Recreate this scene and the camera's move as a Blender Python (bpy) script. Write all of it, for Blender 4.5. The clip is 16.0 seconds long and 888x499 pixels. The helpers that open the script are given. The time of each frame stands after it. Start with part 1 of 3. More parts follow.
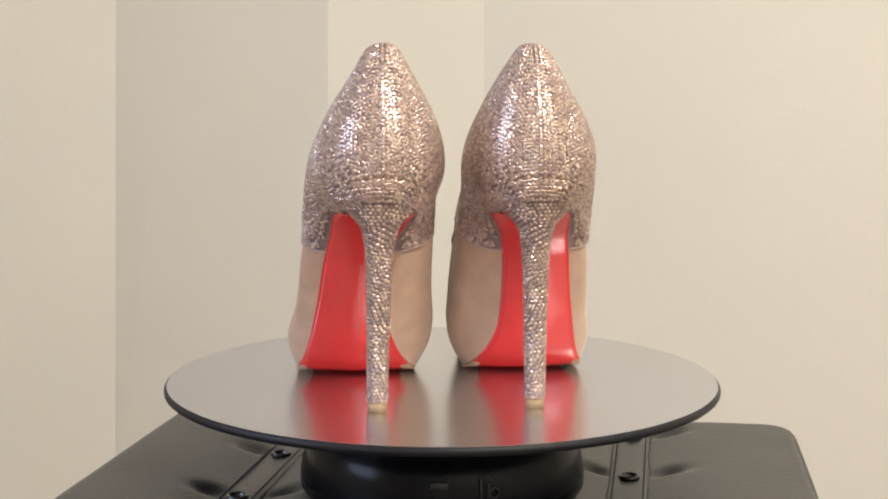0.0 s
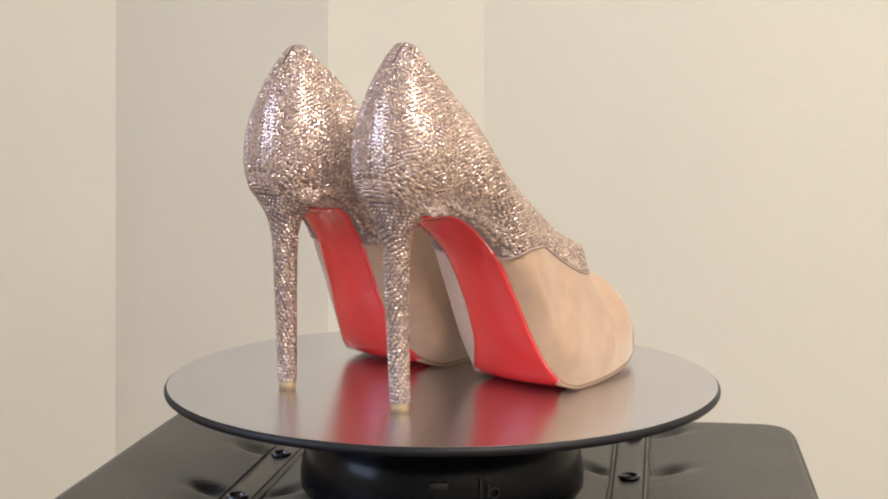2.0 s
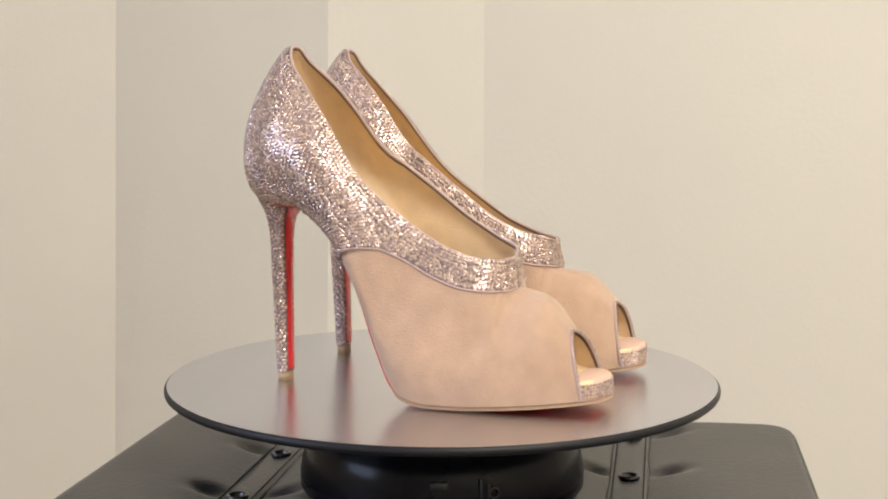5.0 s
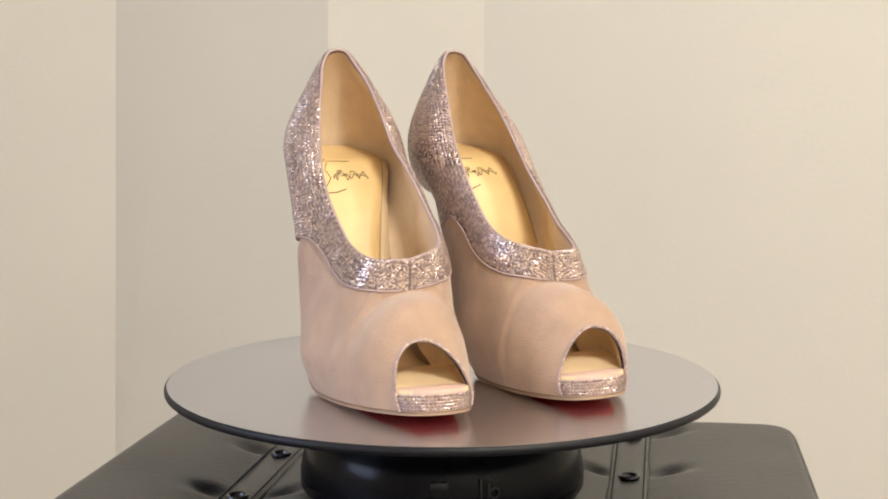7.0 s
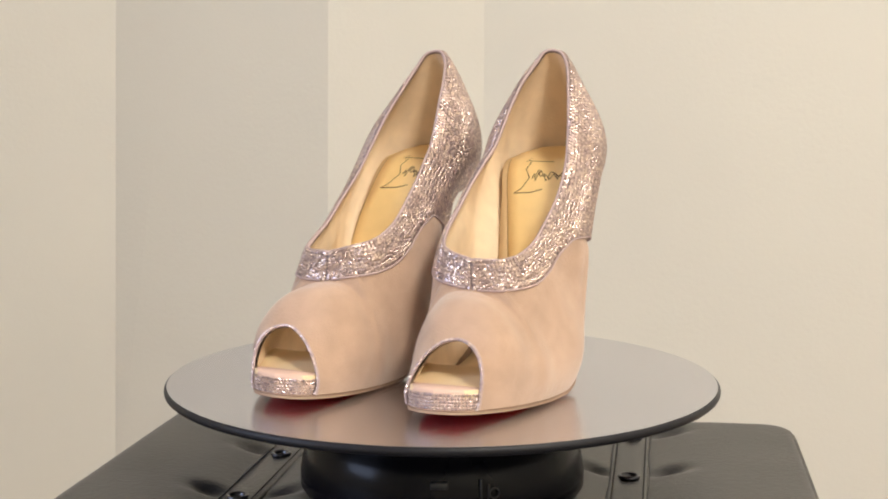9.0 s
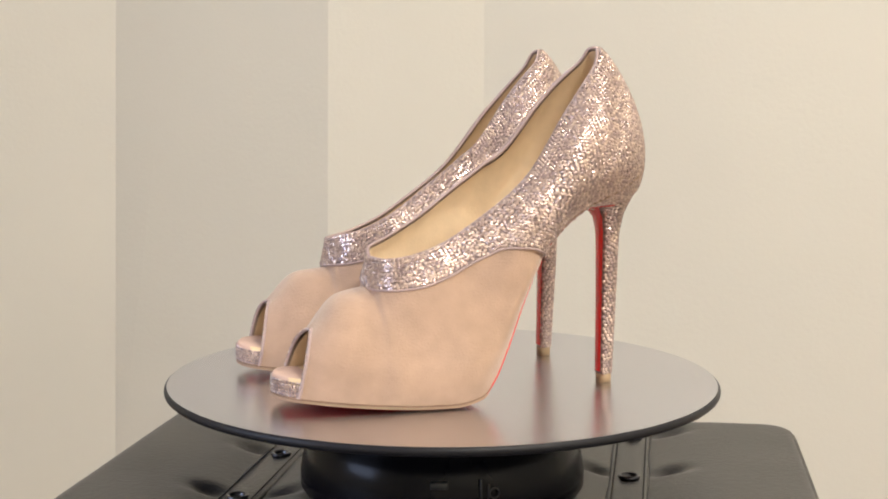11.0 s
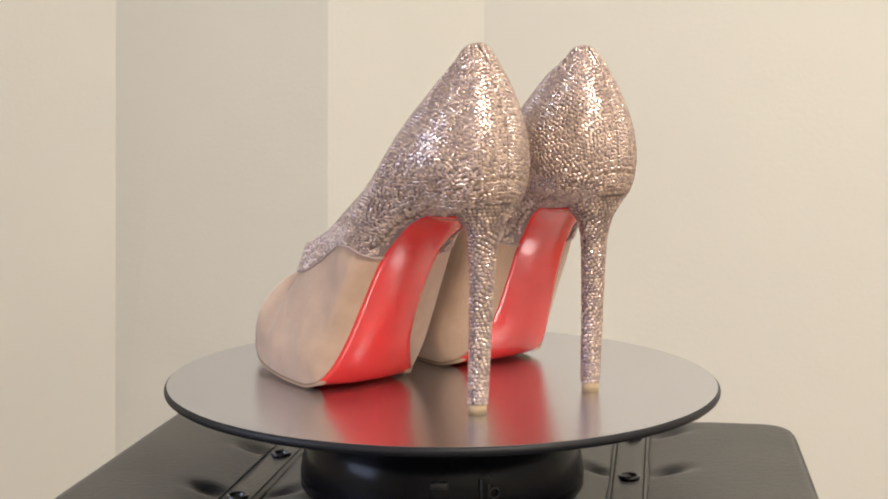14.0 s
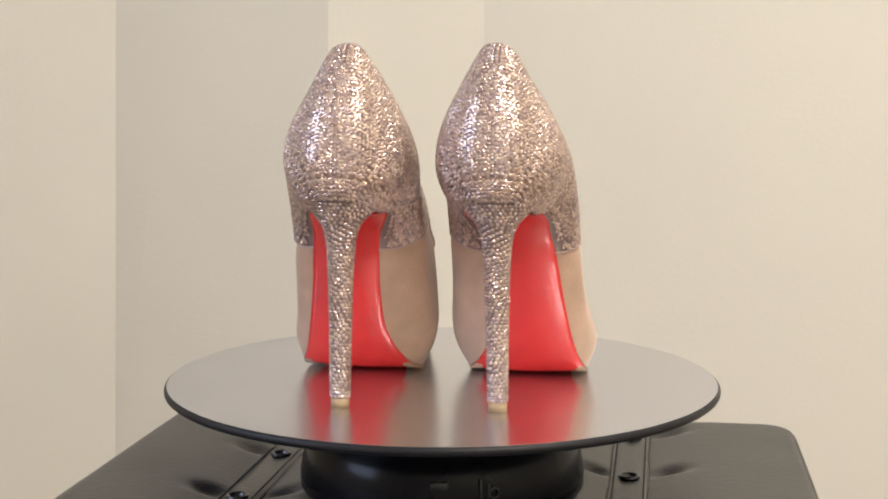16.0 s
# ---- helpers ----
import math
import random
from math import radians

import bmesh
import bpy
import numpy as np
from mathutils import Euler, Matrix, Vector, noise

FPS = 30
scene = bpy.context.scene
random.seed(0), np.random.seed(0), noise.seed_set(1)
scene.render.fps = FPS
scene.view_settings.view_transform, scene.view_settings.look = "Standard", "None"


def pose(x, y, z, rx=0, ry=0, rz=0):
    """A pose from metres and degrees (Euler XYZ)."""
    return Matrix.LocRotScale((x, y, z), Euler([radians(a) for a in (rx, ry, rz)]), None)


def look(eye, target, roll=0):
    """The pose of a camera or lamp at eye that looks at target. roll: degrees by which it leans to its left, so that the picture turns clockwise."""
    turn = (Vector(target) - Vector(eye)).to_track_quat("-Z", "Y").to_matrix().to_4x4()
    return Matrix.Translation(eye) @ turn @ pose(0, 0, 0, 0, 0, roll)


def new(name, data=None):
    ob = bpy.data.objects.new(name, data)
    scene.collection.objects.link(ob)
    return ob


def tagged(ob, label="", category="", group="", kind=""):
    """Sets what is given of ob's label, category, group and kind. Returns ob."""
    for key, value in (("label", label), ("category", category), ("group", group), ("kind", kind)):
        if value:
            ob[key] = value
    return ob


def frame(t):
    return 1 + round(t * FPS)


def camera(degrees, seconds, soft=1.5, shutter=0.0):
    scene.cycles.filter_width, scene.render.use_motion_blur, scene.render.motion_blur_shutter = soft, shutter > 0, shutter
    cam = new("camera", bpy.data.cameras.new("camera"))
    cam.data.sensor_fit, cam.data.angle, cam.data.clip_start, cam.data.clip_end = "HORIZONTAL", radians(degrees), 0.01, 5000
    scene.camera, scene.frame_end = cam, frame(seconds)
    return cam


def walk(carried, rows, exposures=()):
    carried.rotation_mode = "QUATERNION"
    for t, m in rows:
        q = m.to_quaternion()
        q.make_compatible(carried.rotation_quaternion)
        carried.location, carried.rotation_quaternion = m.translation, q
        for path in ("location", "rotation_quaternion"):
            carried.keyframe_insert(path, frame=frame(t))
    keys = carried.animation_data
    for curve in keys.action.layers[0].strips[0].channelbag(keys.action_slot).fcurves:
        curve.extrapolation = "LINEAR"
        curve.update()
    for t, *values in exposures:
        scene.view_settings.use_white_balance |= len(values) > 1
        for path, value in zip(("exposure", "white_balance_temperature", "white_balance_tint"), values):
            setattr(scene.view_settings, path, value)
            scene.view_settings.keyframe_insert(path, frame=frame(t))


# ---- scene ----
cam = camera(35.8, 16.0, soft=1.9, shutter=0.5)
EYE = pose(0, -0.7458, 0.1618, 82.99, 0, -0.063) @ pose(0, 0, 0, 0, 0, 0.09)
walk(cam, [(0.0, EYE), (16.0, EYE)], exposures=[(0.0, 0.0), (16.0, 0.0)])

# the turntable's turn: degrees at the start and degrees per second, clockwise from above
TURN_START, TURN_RATE = -0.54, 23.38
BOX_TOP = -0.062
FLOOR = -0.475
CEILING = 1.95


# ---- world and lamps ----
def build_light():
    world = bpy.data.worlds.new("world")
    world.use_nodes = True
    world.node_tree.nodes["Background"].inputs[0].default_value = (0.75, 0.85, 1.0, 1)
    world.node_tree.nodes["Background"].inputs[1].default_value = 0.3
    scene.world = world

    def area(name, eye, target, sx, sy, watts, colour):
        data = bpy.data.lights.new(name, "AREA")
        data.shape, data.size, data.size_y, data.energy, data.color = "RECTANGLE", sx, sy, watts, colour
        lamp = new(name, data)
        lamp.matrix_world = look(eye, target)

    area("ceiling_lamp_light", (0.9, -1.8, CEILING - 0.06), (0.9, -1.79, 0), 0.5, 0.5, 75, (1.0, 0.955, 0.87))
    area("ceiling_lamp_light", (1.05, -0.05, CEILING - 0.06), (1.05, -0.04, 0), 0.35, 0.35, 15, (1.0, 0.94, 0.84))
    area("window_light", (-1.66, -0.75, 0.75), (0, -0.75, 0.6), 0.86, 1.06, 23, (0.60, 0.71, 1.0))


# ---- materials ----
def material(name, colour, rough=0.6, metal=0.0, vary=0.08, scale=40.0, bump=0.0, bump_scale=300.0, coat=0.0, sheen=0.0, spec=0.5,
             stains=6.0):
    m = bpy.data.materials.new(name)
    m.use_nodes = True
    nodes, links = m.node_tree.nodes, m.node_tree.links
    b = nodes["Principled BSDF"]
    b.inputs["Roughness"].default_value = rough
    b.inputs["Metallic"].default_value = metal
    b.inputs["Coat Weight"].default_value = coat
    b.inputs["Coat Roughness"].default_value = 0.08
    b.inputs["Sheen Weight"].default_value = sheen
    b.inputs["Specular IOR Level"].default_value = spec
    where = nodes.new("ShaderNodeTexCoord")
    fine = nodes.new("ShaderNodeTexNoise")
    fine.inputs["Scale"].default_value, fine.inputs["Detail"].default_value = scale, 5
    broad = nodes.new("ShaderNodeTexNoise")
    broad.inputs["Scale"].default_value, broad.inputs["Detail"].default_value = stains, 3
    for n in (fine, broad):
        links.new(where.outputs["Object"], n.inputs["Vector"])
    both = nodes.new("ShaderNodeMath")
    both.operation = "ADD"
    links.new(fine.outputs["Fac"], both.inputs[0])
    links.new(broad.outputs["Fac"], both.inputs[1])
    ramp = nodes.new("ShaderNodeMapRange")
    ramp.inputs["From Min"].default_value, ramp.inputs["From Max"].default_value = 0.6, 1.4
    ramp.inputs["To Min"].default_value, ramp.inputs["To Max"].default_value = 1 - vary, 1 + vary
    links.new(both.outputs[0], ramp.inputs["Value"])
    mix = nodes.new("ShaderNodeVectorMath")
    mix.operation = "SCALE"
    mix.inputs[0].default_value = colour
    links.new(ramp.outputs["Result"], mix.inputs["Scale"])
    links.new(mix.outputs["Vector"], b.inputs["Base Color"])
    if bump:
        grain = nodes.new("ShaderNodeTexNoise")
        grain.inputs["Scale"].default_value, grain.inputs["Detail"].default_value = bump_scale, 4
        links.new(where.outputs["Object"], grain.inputs["Vector"])
        relief = nodes.new("ShaderNodeBump")
        relief.inputs["Strength"].default_value, relief.inputs["Distance"].default_value = bump, 0.002
        links.new(grain.outputs["Fac"], relief.inputs["Height"])
        links.new(relief.outputs["Normal"], b.inputs["Normal"])
    return m


def crystal_material():
    m = bpy.data.materials.new("crystal")
    m.use_nodes = True
    nodes, links = m.node_tree.nodes, m.node_tree.links
    b = nodes["Principled BSDF"]
    geo = nodes.new("ShaderNodeNewGeometry")
    ramp = nodes.new("ShaderNodeValToRGB")
    ramp.color_ramp.elements[0].color = (0.37, 0.28, 0.275, 1)
    ramp.color_ramp.elements[1].color = (0.66, 0.515, 0.43, 1)
    mid = ramp.color_ramp.elements.new(0.5)
    mid.color = (0.49, 0.375, 0.335, 1)
    links.new(geo.outputs["Random Per Island"], ramp.inputs["Fac"])
    links.new(ramp.outputs["Color"], b.inputs["Base Color"])
    b.inputs["Metallic"].default_value = 0.9
    b.inputs["Roughness"].default_value = 0.36
    b.inputs["Coat Weight"].default_value = 0.6
    b.inputs["Coat Roughness"].default_value = 0.05
    return m


def lamp_material(name, colour, strength):
    m = bpy.data.materials.new(name)
    m.use_nodes = True
    b = m.node_tree.nodes["Principled BSDF"]
    b.inputs["Base Color"].default_value = (0.8, 0.8, 0.8, 1)
    b.inputs["Emission Color"].default_value = (*colour, 1)
    b.inputs["Emission Strength"].default_value = strength
    return m


build_light()
WALL = material("wall_paint", (0.70, 0.67, 0.59), 0.75, vary=0.03, scale=3, stains=1.2, bump=0.15, bump_scale=160)
WHITE = material("white_paint", (0.75, 0.72, 0.66), 0.7, vary=0.03, scale=4)
FLOOR_WOOD = material("floor_wood", (0.22, 0.14, 0.08), 0.45, vary=0.2, scale=9)
LEATHER = material("black_leather", (0.028, 0.0265, 0.0265), 0.38, vary=0.15, scale=60, bump=0.2, bump_scale=420, spec=0.8)
STRAP = material("strap_leather", (0.012, 0.012, 0.013), 0.28, vary=0.15, scale=60, bump=0.2, bump_scale=500, spec=0.6)
DARK_METAL = material("gunmetal", (0.10, 0.10, 0.11), 0.3, metal=1.0, vary=0.1)
THREAD = material("black_thread", (0.03, 0.03, 0.03), 0.7)
STEEL = material("brushed_steel", (0.66, 0.665, 0.715), 0.26, metal=1.0, vary=0.04, scale=25, stains=9)
RUBBER = material("black_rubber", (0.010, 0.010, 0.013), 0.45, vary=0.1, spec=0.25)
PLASTIC = material("black_plastic", (0.003, 0.003, 0.005), 0.22, vary=0.1, spec=0.14)
PRINT = material("grey_print", (0.018, 0.018, 0.02), 0.5)
SUEDE = material("nude_suede", (0.44, 0.298, 0.214), 0.9, vary=0.14, scale=90, stains=25, bump=0.25, bump_scale=900, sheen=0.35, spec=0.2)
PINK_LEATHER = material("blush_leather", (0.62, 0.42, 0.33), 0.6, vary=0.06, scale=120)
BACKING = material("blush_mesh_backing", (0.24, 0.18, 0.17), 0.5, metal=0.3, vary=0.15, scale=200)
BINDING = material("blush_binding", (0.42, 0.31, 0.29), 0.55, vary=0.08, scale=200)
LINING = material("tan_lining", (0.74, 0.57, 0.38), 0.6, vary=0.08, scale=120, stains=30, bump=0.1, bump_scale=700)
INSOLE = material("pale_gold_insole", (0.74, 0.56, 0.34), 0.55, vary=0.06, scale=120)
SOCK = material("gold_sock", (0.84, 0.60, 0.28), 0.42, metal=0.0, vary=0.05, scale=150, stains=30)
RED = material("red_lacquer", (0.68, 0.034, 0.034), 0.20, vary=0.06, scale=60, stains=30, coat=0.45, bump=0.3, bump_scale=55)
TIP = material("tan_heel_tip", (0.36, 0.25, 0.14), 0.5, vary=0.1, scale=300)
INK = material("brown_ink", (0.05, 0.025, 0.01), 0.6)
TAN_EDGE = material("tan_sole_edge", (0.42, 0.27, 0.18), 0.5, vary=0.1)
SOCK_EDGE = material("sock_edge_brown", (0.46, 0.33, 0.19), 0.6)
EDGE = material("dark_sole_edge", (0.26, 0.16, 0.10), 0.5, vary=0.1)
CRYSTAL = crystal_material()
LAMP_GLOW = lamp_material("lamp_glow", (1.0, 0.86, 0.66), 2.0)


# ---- mesh tools ----
def part(name, bm, mat, parent=None, label="", smooth=True):
    mesh = bpy.data.meshes.new(name)
    if isinstance(bm, bmesh.types.BMesh):
        bmesh.ops.recalc_face_normals(bm, faces=bm.faces)
        bm.to_mesh(mesh)
        bm.free()
    else:
        mesh.from_pydata(bm[0], [], bm[1])
    mesh.materials.append(mat)
    if smooth:
        mesh.shade_smooth()
    ob = new(name, mesh)
    ob.parent = parent
    return tagged(ob, label)


def slab(bm, x0, x1, y0, y1, z0, z1, bevel=0.0, segments=2):
    made = bmesh.ops.create_cube(bm, size=1)
    for v in made["verts"]:
        v.co = Vector(((x0 + x1) / 2 + v.co.x * (x1 - x0), (y0 + y1) / 2 + v.co.y * (y1 - y0), (z0 + z1) / 2 + v.co.z * (z1 - z0)))
    if bevel:
        edges = list({e for v in made["verts"] for e in v.link_edges})
        bmesh.ops.bevel(bm, geom=edges, offset=bevel, segments=segments, affect="EDGES", profile=0.5)
    return bm


def prism(points, z0, z1):
    """An upright solid over a plan outline."""
    bm = bmesh.new()
    low = [bm.verts.new((x, y, z0)) for x, y in points]
    high = [bm.verts.new((x, y, z1)) for x, y in points]
    n = len(points)
    bm.faces.new(low)
    bm.faces.new(high)
    for i in range(n):
        bm.faces.new((low[i], low[(i + 1) % n], high[(i + 1) % n], high[i]))
    return bm


def lathe(profile, turns=96):
    """A turned solid from (radius, height) pairs."""
    bm = bmesh.new()
    rings = []
    for r, z in profile:
        if r < 1e-6:
            rings.append([bm.verts.new((0, 0, z))])
        else:
            rings.append([bm.verts.new((r * math.cos(2 * math.pi * i / turns), r * math.sin(2 * math.pi * i / turns), z)) for i in range(turns)])
    for a, b in zip(rings, rings[1:]):
        for i in range(turns):
            j = (i + 1) % turns
            q = [a[i % len(a)], a[j % len(a)], b[j % len(b)], b[i % len(b)]]
            q = list(dict.fromkeys(q))
            if len(q) > 2:
                bm.faces.new(q)
    return bm


def spline(*knots):
    """A smooth function through (x, value) knots, with no overshoot."""
    xs = np.array([k[0] for k in knots], float)
    ys = np.array([k[1] for k in knots], float)
    h, d = np.diff(xs), np.diff(ys) / np.diff(xs)
    m = np.zeros(len(xs))
    m[0], m[-1] = d[0], d[-1]
    for i in range(1, len(xs) - 1):
        if d[i - 1] * d[i] > 0:
            w1, w2 = 2 * h[i] + h[i - 1], h[i] + 2 * h[i - 1]
            m[i] = (w1 + w2) / (w1 / d[i - 1] + w2 / d[i])

    def value(x):
        x = min(max(x, xs[0]), xs[-1])
        i = int(min(np.searchsorted(xs, x, "right") - 1, len(xs) - 2))
        t = (x - xs[i]) / h[i]
        return float(ys[i] * (1 + 2 * t) * (1 - t) ** 2 + m[i] * h[i] * t * (1 - t) ** 2 + ys[i + 1] * t * t * (3 - 2 * t) + m[i + 1] * h[i] * t * t * (t - 1))
    return value


# ---- the room ----
def build_room():
    def wall(name, points, label, mat=WALL):
        bm = prism(points, FLOOR, CEILING)
        for v in bm.verts:
            # the old corners are not quite plumb
            v.co.x += (v.co.z + 0.08) * {-0.478: 0.029, -0.46: 0.029, -0.1552: 0.010}.get(round(v.co.x, 4), 0.0)
        tagged(part(name, bm, mat, smooth=False), label, "wall", kind="structure")

    wall("wall_north", [(-0.1552, 1.1), (0.055, 1.1), (0.055, 1.25), (-0.1552, 1.25)], "cream painted wall with a sharp outer corner")
    wall("wall_north_east", [(0.055, 1.1), (1.9, 0.55), (1.9, 0.7), (0.055, 1.25)], "pale cream painted wall turning towards the window")
    wall("wall_recess", [(-0.478, 1.25), (-0.1552, 1.1), (-0.1552, 1.25), (-0.46, 1.40)], "cream painted wall set back between two corners")
    wall("wall_north_west", [(-1.8, 1.20), (-0.478, 1.25), (-0.46, 1.40), (-1.8, 1.40)], "warm cream painted wall beside the inner corner")
    wall("wall_east", [(1.9, -2.6), (2.0, -2.6), (2.0, 0.7), (1.9, 0.7)], "cream painted side wall")
    wall("wall_south", [(-1.8, -2.7), (2.0, -2.7), (2.0, -2.6), (-1.8, -2.6)], "cream painted wall opposite")
    # the side wall with the window's opening
    bm = bmesh.new()
    slab(bm, -1.8, -1.7, -2.6, -1.2, FLOOR, CEILING)
    slab(bm, -1.8, -1.7, -0.3, 1.20, FLOOR, CEILING)
    slab(bm, -1.8, -1.7, -1.2, -0.3, FLOOR, 0.2)
    slab(bm, -1.8, -1.7, -1.2, -0.3, 1.3, CEILING)
    tagged(part("wall_west", bm, WALL, smooth=False), "cream painted wall with a window opening", "wall", kind="structure")
    tagged(part("floor", slab(bmesh.new(), -1.8, 2.0, -2.7, 2.1, FLOOR - 0.1, FLOOR), FLOOR_WOOD, smooth=False), "brown wooden floor", "floor", kind="structure")
    tagged(part("ceiling", slab(bmesh.new(), -1.8, 2.0, -2.7, 2.1, CEILING, CEILING + 0.1), WHITE, smooth=False), "white painted ceiling", "ceiling", kind="structure")


# ---- lamps and window ----
def build_fixtures():
    for x, y, w in ((0.9, -1.8, 0.26), (1.05, -0.05, 0.18)):
        lamp = new("ceiling_light")
        tagged(lamp, "square warm white flush ceiling light", "ceiling light", "ceiling lights")
        lamp.location = (x, y, CEILING)
        bm = bmesh.new()
        for x0, x1, y0, y1 in ((-w - 0.02, -w, -w - 0.02, w + 0.02), (w, w + 0.02, -w - 0.02, w + 0.02), (-w, w, -w - 0.02, -w), (-w, w, w, w + 0.02)):
            slab(bm, x0, x1, y0, y1, -0.05, 0)
        part("frame", bm, WHITE, lamp, smooth=False)
        part("diffuser", slab(bmesh.new(), -w, w, -w, w, -0.04, -0.02), LAMP_GLOW, lamp, smooth=False)
    window = new("window_1")
    tagged(window, "white framed window letting in cool daylight", "window", kind="structure")
    window.location = (-1.75, -0.75, 0.75)
    bm = bmesh.new()
    for y0, y1, z0, z1 in ((-0.45, -0.41, -0.55, 0.55), (0.41, 0.45, -0.55, 0.55), (-0.41, 0.41, -0.55, -0.51), (-0.41, 0.41, 0.51, 0.55), (-0.015, 0.015, -0.51, 0.51)):
        slab(bm, -0.03, 0.03, y0, y1, z0, z1)
    part("window_frame", bm, WHITE, window, smooth=False)


# ---- the stool ----
def rounded(x, y, a, b, radius):
    """Pulls the corners of a rectangle of half sizes a and b in to a radius."""
    dx, dy = abs(x) - (a - radius), abs(y) - (b - radius)
    if dx > 0 and dy > 0:
        k = max(dx, dy) / math.hypot(dx, dy)
        x, y = math.copysign(a - radius + dx * k, x), math.copysign(b - radius + dy * k, y)
    return x, y


def build_stool():
    stool = new("ottoman")
    tagged(stool, "black leather storage ottoman with stitched straps and metal eyelets", "ottoman")
    stool.matrix_world = pose(0, 0, FLOOR, 0, 0, -9)
    top = BOX_TOP - FLOOR
    half, back, front = 0.2065, 0.173, -0.237
    bm = bmesh.new()
    slab(bm, -half + 0.006, half - 0.006, front + 0.006, back - 0.006, 0.02, top - 0.05, 0.02, 4)
    part("body", bm, LEATHER, stool)
    # padded lid, softly domed, with a dip along each strap
    n = 150
    bm = bmesh.new()
    grid = []
    for j in range(n + 1):
        row = []
        for i in range(n + 1):
            u, v = -1 + 2 * i / n, -1 + 2 * j / n
            edge = min(1, (1 - max(abs(u), abs(v))) / 0.03)
            z = top - 0.007 * (1 - math.sqrt(max(0, 1 - (1 - edge) ** 2)))
            x, y = rounded(u * half, v * (back - front) / 2, half, (back - front) / 2, 0.02)
            y += (front + back) / 2
            for sx in (-0.1105, 0.1023):
                z -= 0.0085 * math.exp(-((x - sx) / 0.022) ** 2) * min(1, edge)
                # pinched hollows beside each eyelet
                away = (y - (0.0728 if sx < 0 else 0.0600) + 0.04425) % 0.0885 - 0.04425
                for side in (-0.021, 0.024):
                    z -= 0.0050 * math.exp(-((x - sx - side) / 0.010) ** 2 - (away / 0.007) ** 2) * min(1, edge)
            z += 0.0008 * noise.noise((x * 16, y * 16, 3)) * edge
            row.append(bm.verts.new((x, y, z)))
        grid.append(row)
    for j in range(n):
        for i in range(n):
            bm.faces.new((grid[j][i], grid[j][i + 1], grid[j + 1][i + 1], grid[j + 1][i]))
    rim = [grid[0][i] for i in range(n)] + [grid[j][n] for j in range(n)] + [grid[n][i] for i in range(n, 0, -1)] + [grid[j][0] for j in range(n, 0, -1)]
    low = [bm.verts.new((v.co.x, v.co.y, top - 0.055)) for v in rim]
    for i in range(len(rim)):
        bm.faces.new((rim[i], rim[(i + 1) % len(rim)], low[(i + 1) % len(rim)], low[i]))
    lid = part("lid", bm, LEATHER, stool)
    # piping along the lid's edge
    curve = bpy.data.curves.new("piping", "CURVE")
    curve.dimensions, curve.bevel_depth, curve.bevel_resolution = "3D", 0.0016, 2
    s = curve.splines.new("POLY")
    ring = []
    for k in range(160):
        a = math.tau * k / 160
        m = max(abs(math.cos(a)), abs(math.sin(a)))
        x, y = rounded(half * math.cos(a) / m, (back - front) / 2 * math.sin(a) / m, half, (back - front) / 2, 0.02)
        ring.append((x * 0.994, y * 0.994 + (front + back) / 2))
    s.points.add(len(ring) - 1)
    for p, (x, y) in zip(s.points, ring):
        p.co = (x, y, top - 0.0045, 1)
    s.use_cyclic_u = True
    curve.materials.append(STRAP)
    new("piping", curve).parent = stool
    for sx in (-0.1105, 0.1023):
        bm = bmesh.new()
        rows = []
        for j in range(61):
            y = front - 0.001 + (back - front + 0.002) * j / 60
            wave = 0.0004 * math.sin(y * 70 + sx * 40)
            row = [bm.verts.new((sx + dx + wave, y, top - 0.0050 + dz - (0.004 if j in (0, 60) else 0))) for dx, dz in ((-0.0115, -0.004), (-0.0115, -0.0012), (-0.0095, 0.0002), (0, -0.0004), (0.0095, 0.0002), (0.0115, -0.0012), (0.0115, -0.004))]
            rows.append(row)
        for a, b in zip(rows, rows[1:]):
            for i in range(6):
                bm.faces.new((a[i], a[i + 1], b[i + 1], b[i]))
        strap = part("strap", bm, STRAP, stool, "glossy black leather strap")
        for side in (-0.0088, 0.0088):
            bm = bmesh.new()
            y = front + 0.01
            while y < back - 0.01:
                slab(bm, sx + side - 0.0004, sx + side + 0.0004, y, y + 0.0028, top - 0.0052, top - 0.0042, 0.0002, 1)
                y += 0.0042
            part("stitching", bm, THREAD, strap)
        first = 0.0628 if sx < 0 else 0.0475
        for k in range(-3, 2):
            y = first + 0.0885 * k
            if not front + 0.02 < y < back - 0.02:
                continue
            ring = part("eyelet", lathe([(0.0062, 0.0), (0.0066, 0.001), (0.0058, 0.0018), (0.0046, 0.0016), (0.0040, 0.0005), (0.0040, -0.0008), (0.0, -0.0008)], 28), DARK_METAL, strap, "dark metal eyelet")
            ring.location = (sx, y, top - 0.0050)
    for x in (-half + 0.03, half - 0.03):
        for y in (front + 0.03, back - 0.03):
            foot = part("foot", lathe([(0, 0), (0.014, 0), (0.017, 0.02), (0, 0.02)], 20), PLASTIC, stool)
            foot.location = (x, y, 0)


